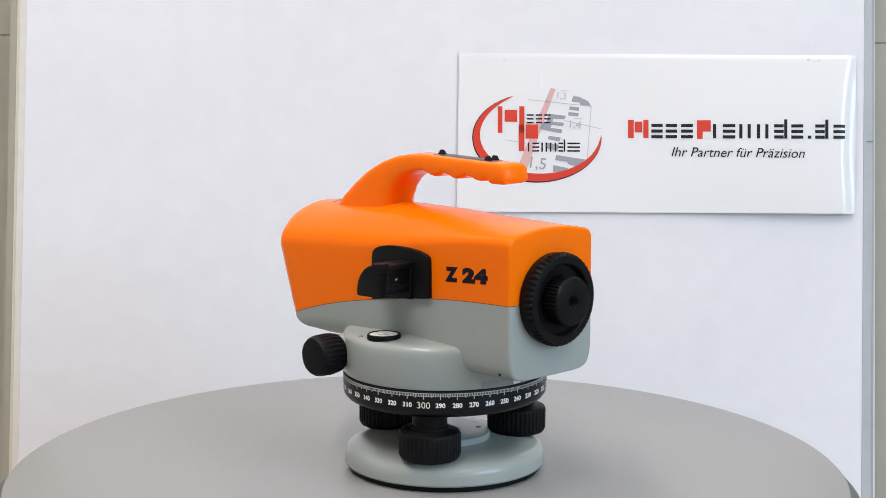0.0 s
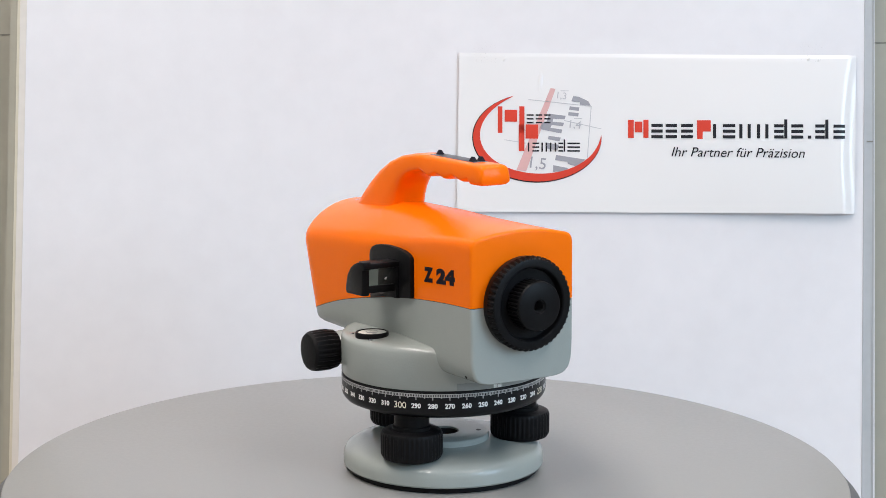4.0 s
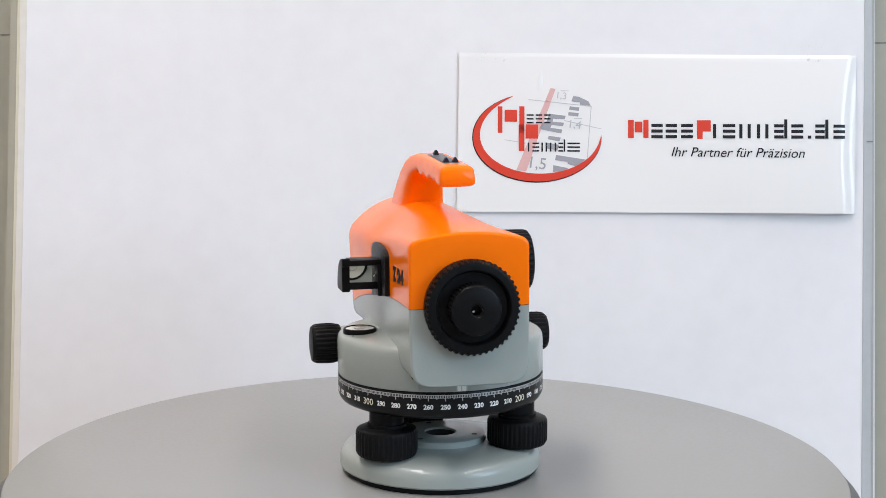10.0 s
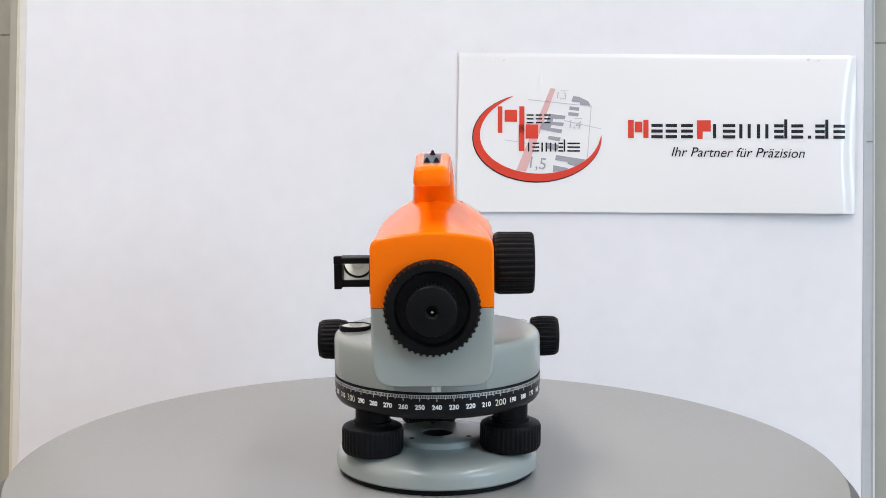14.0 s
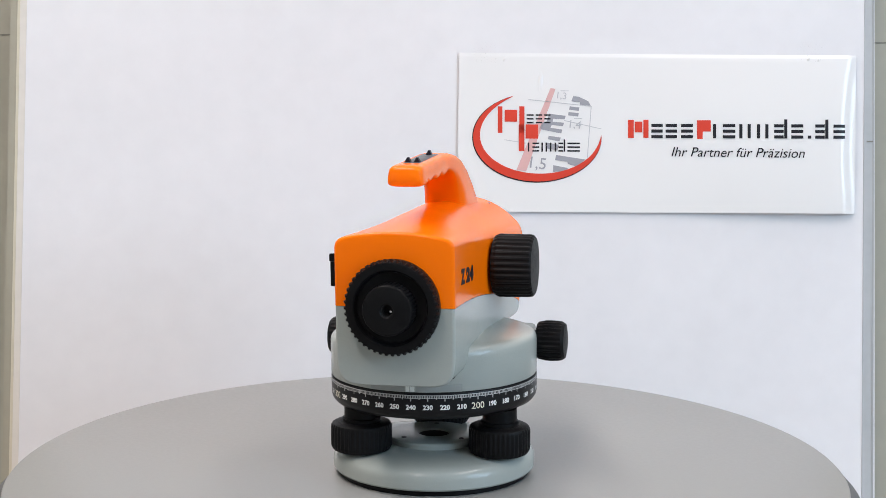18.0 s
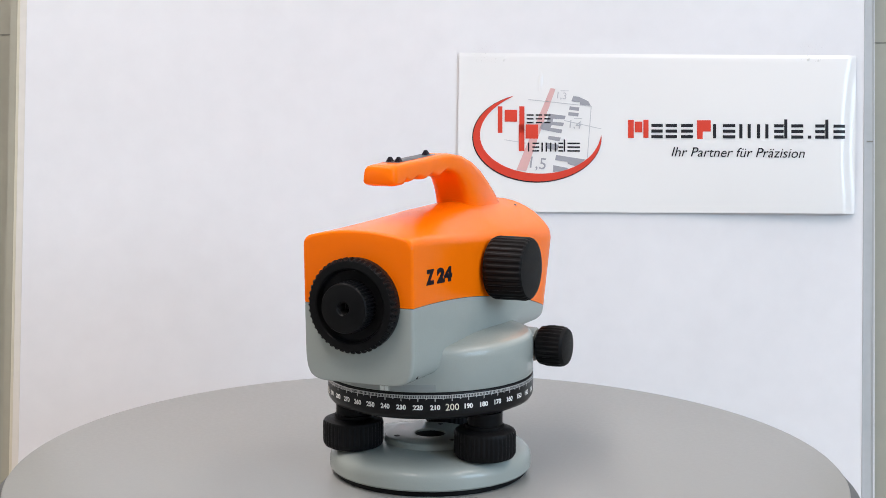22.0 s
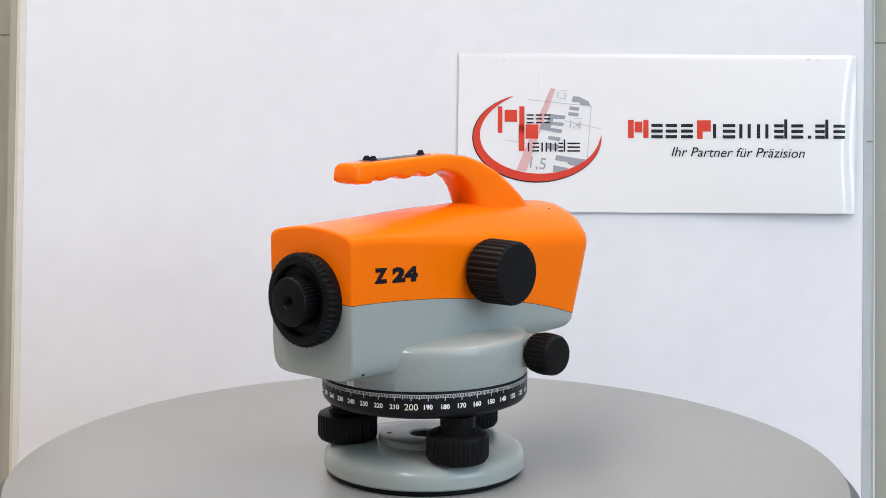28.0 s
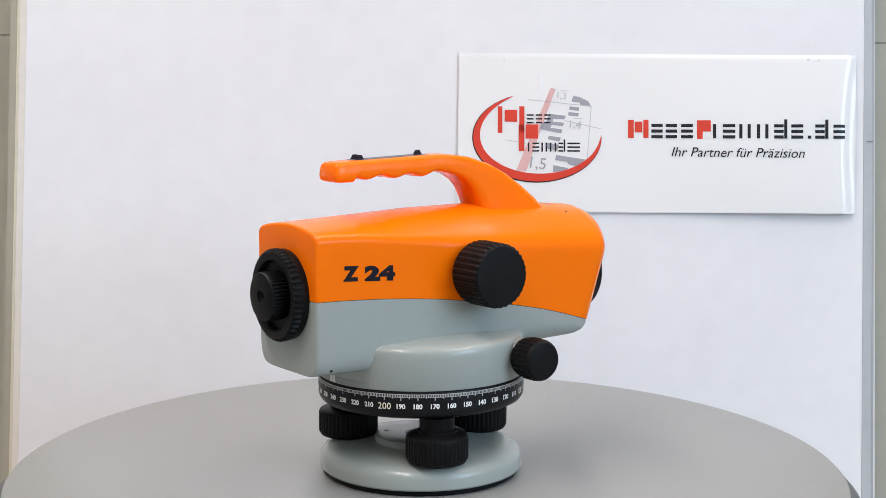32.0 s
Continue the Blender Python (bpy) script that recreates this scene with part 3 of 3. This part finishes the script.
def shape(points, mat, name="print_shape", lift=0.0001):
    bm = prism([B(*p) for p in points], 0.0001)
    if name == "word_bar":
        bmesh.ops.subdivide_edges(bm, edges=[e for e in bm.edges if e.calc_length() > 0.004], cuts=5, use_grid_fill=True)
    part(name, on_card(bm, lift), mat, sign)


def bar(u0, v0, u1, v1, mat, name="print_bar"):
    shape([(u0, v0), (u1, v0 + (u1 - u0) * 0.006), (u1, v1 + (u1 - u0) * 0.006), (u0, v1)], mat, name, 0.00022 if name != "print_bar" else 0.0001)


def words(text, u, v, size, mat, shear=0.0, bold=0.0, turn=0.0, name="print_text", width=1.0):
    bm = lettering(text, size * K, bold=bold * K, shear=shear, width=width)
    x, y = B(u, v)
    bmesh.ops.transform(bm, matrix=pose(x, y, 0, 0, 0, turn - 0.55), verts=bm.verts)
    part(name, on_card(bm, 0.0004), mat, sign)


for u0 in (838, 1413):
    bm = prism([B(u0, 76), B(u0 + 40, 76.5), B(u0 + 40, 112), B(u0, 111)], 0.0001)
    part("tape", on_card(bm, 0.0001), TAPE, sign, "strip of clear adhesive tape")

# small bumps added on the card, shaped to catch glare from the lamps
def blister(u, v, wide, tall, turn, rise):
    bm = bmesh.new()
    rings = []
    for k in range(6):
        f = math.cos(math.pi / 2 * k / 5)
        row = []
        for i in range(20):
            a = 2 * math.pi * i / 20
            x, y = wide * K * f * math.cos(a), tall * K * f * math.sin(a)
            c, s = math.cos(radians(turn)), math.sin(radians(turn))
            row.append((x * c - y * s, x * s + y * c, rise * (1 - f * f)))
        rings.append(row)
    bm = loft(rings)
    bmesh.ops.translate(bm, vec=(*B(u, v), 0.0), verts=bm.verts)
    part("blister", on_card(bm, 0.0001), CARD, sign, "small bump added on the card to catch a glint")


blister(956, 146, 4.5, 19, -4, 0.0004)
blister(893, 106, 2.2, 4.5, -35, 0.0004)
blister(1429, 105, 3.0, 6.0, -30, 0.0006)
blister(1446, 108, 2.0, 4.0, -20, 0.0005)

# the sweeping ellipse of the logo
def sweep(mat, out, inn, lift, name):
    bm = bmesh.new()
    low = []
    for i in range(65):
        f = i / 64
        a = radians(112 + f * (367 - 112))
        t = math.sin(math.pi * min(1, f * 1.02)) ** 0.7
        pair = []
        for q in (out * t, inn * t):
            u, v = 951 + (113 + q) * math.cos(a), 243 - (78 + q) * math.sin(a)
            x, y = B(u, v)
            pair.append(bm.verts.new((x, y, card_z(x, y) + lift)))
        low.append(pair)
    for a, b in zip(low, low[1:]):
        bm.faces.new((a[0], b[0], b[1], a[1]))
    part(name, bm, mat, sign)


# staff figure behind the logo
shape([(974, 157), (983, 158), (931, 304), (914, 301)], PINK)
for outline in (
        [(1014, 171), (1024, 172), (1041, 180), (1045, 188), (1026, 186), (1026, 182), (1011, 180)],
        [(1008, 189), (1025, 191), (1024, 197), (1007, 195)],
        [(1006, 199), (1024, 201), (1023, 207), (1005, 205)],
        [(972, 202), (1001, 206), (999, 212), (979, 211), (978, 216), (998, 218), (996, 224), (976, 222), (974, 227), (995, 230), (993, 237), (954, 229), (960, 217), (967, 216)],
        [(971, 241), (992, 244), (990, 251), (969, 247)],
        [(968, 253), (989, 257), (986, 267), (965, 263)],
        [(984, 275), (1036, 283), (1022, 296), (1005, 291), (1004, 287), (982, 284)],
        [(979, 293), (1005, 298), (1002, 304), (978, 305)]):
    shape(outline, MIDGREY)
for p, q in (((935, 177), (1046, 189)), ((893, 248), (930, 254)), ((998, 214), (1064, 229)), ((1046, 189), (1039, 283))):
    d = Vector((q[1] - p[1], p[0] - q[0])).normalized() * 0.6
    shape([(p[0] + d.x, p[1] + d.y), (q[0] + d.x, q[1] + d.y), (q[0] - d.x, q[1] - d.y), (p[0] - d.x, p[1] - d.y)], LIGHTGREY, "print_line")
words("1,3", 994, 171, 17, LIGHTGREY, turn=-6)
words("1,4", 1018, 222, 20, LIGHTGREY, turn=-6)
words("1,5", 952, 291, 29, MIDGREY, turn=-7)
for u0, v0 in ((992, 161), (1016, 210)):
    bar(u0, v0, u0 + 14, v0 + 1.2, LIGHTGREY)
sweep(DARK, 3.0, -5.0, 0.00025, "logo_sweep_edge")
sweep(RED, 0.8, -14.0, 0.00035, "logo_sweep")

# logo words as plain blocks in their colours
def word(base, x_height, items, mat, t):
    """A word as letter-sized groups of plain bars: (start, end, kind)."""
    for u0, u1, kind in items:
        dv = (u0 - 1110) * 0.006 * (u0 > 1100)
        b, top = base + dv, base - x_height + dv
        if kind == "rows":
            for k in (0.0, 0.5, 1.0):
                bar(u0, top + (x_height - t) * k, u1, top + (x_height - t) * k + t, mat, "word_bar")
        elif kind == "posts":
            bar(u0, top, u0 + t, b, mat, "word_bar")
            bar(u1 - t, top, u1, b, mat, "word_bar")
        elif kind == "post":
            bar(u0, top, u0 + t, b, mat, "word_bar")
        elif kind == "tall":
            for k in (0.0, 0.5, 1.0):
                bar(u0, top + (x_height - t) * k, u1 - t - 1, top + (x_height - t) * k + t, mat, "word_bar")
            bar(u1 - t, top - x_height * 0.34, u1, b, mat, "word_bar")
        else:
            bar(u0, b - t, u1, b, mat, "word_bar")


for u0, v0, u1, v1 in ((881, 189, 889, 236), (919, 189, 928, 236), (893, 195, 915, 216), (918, 221, 928, 268), (930, 221, 952, 246)):
    bar(u0, v0, u1, v1, RED, "logo_block")
word(219, 16, [(932, 944, "rows"), (948, 959, "rows"), (963, 974, "rows")], DARK, 2.6)
word(269, 16, [(934, 938, "post"), (942, 954, "rows"), (958, 968, "posts"), (973, 984, "posts"), (988, 1000, "tall"), (1004, 1026, "rows")], DARK, 2.6)
for u0, v0, u1, v1 in ((1111, 213, 1121, 245), (1138, 213, 1147, 245), (1123, 216, 1136, 235), (1232, 214, 1242, 247), (1242, 214, 1256, 234)):
    bar(u0, v0, u1, v1, RED, "logo_block")
word(245, 25, [(1152, 1172, "rows"), (1177, 1197, "rows"), (1204, 1225, "rows"), (1260, 1268, "post"), (1277, 1299, "rows"), (1306, 1326, "posts"), (1337, 1357, "posts"), (1367, 1390, "tall"), (1397, 1418, "rows"), (1426, 1432, "dot"), (1439, 1462, "tall"), (1471, 1492, "rows")], DARK, 5.4)
words("Ihr Partner für Präzision", 1304, 271, 24.0, DARK, shear=0.25)


# ---------------------------------------------------------------- movement
def motions():
    """The platter turns clockwise and carries the level, which stands beside the axis."""
    turns = [(0, 0.0), (6, -18.45), (9, -27.72), (13, -39.74), (19, -57.62), (23, -69.77), (28, -85.04), (32, -97.32)]
    ax, ay = 0.00964, -0.00227
    rows, plate = [], []
    for t, a in turns:
        c, s = math.cos(radians(a)), math.sin(radians(a))
        rows.append((t, pose(ax * c - ay * s, ax * s + ay * c, 0, 0, 0, 41.8 + a)))
        plate.append((t, pose(0, 0, 0, 0, 0, a)))
    walk(level, rows)
    walk(platter, plate)


motions()
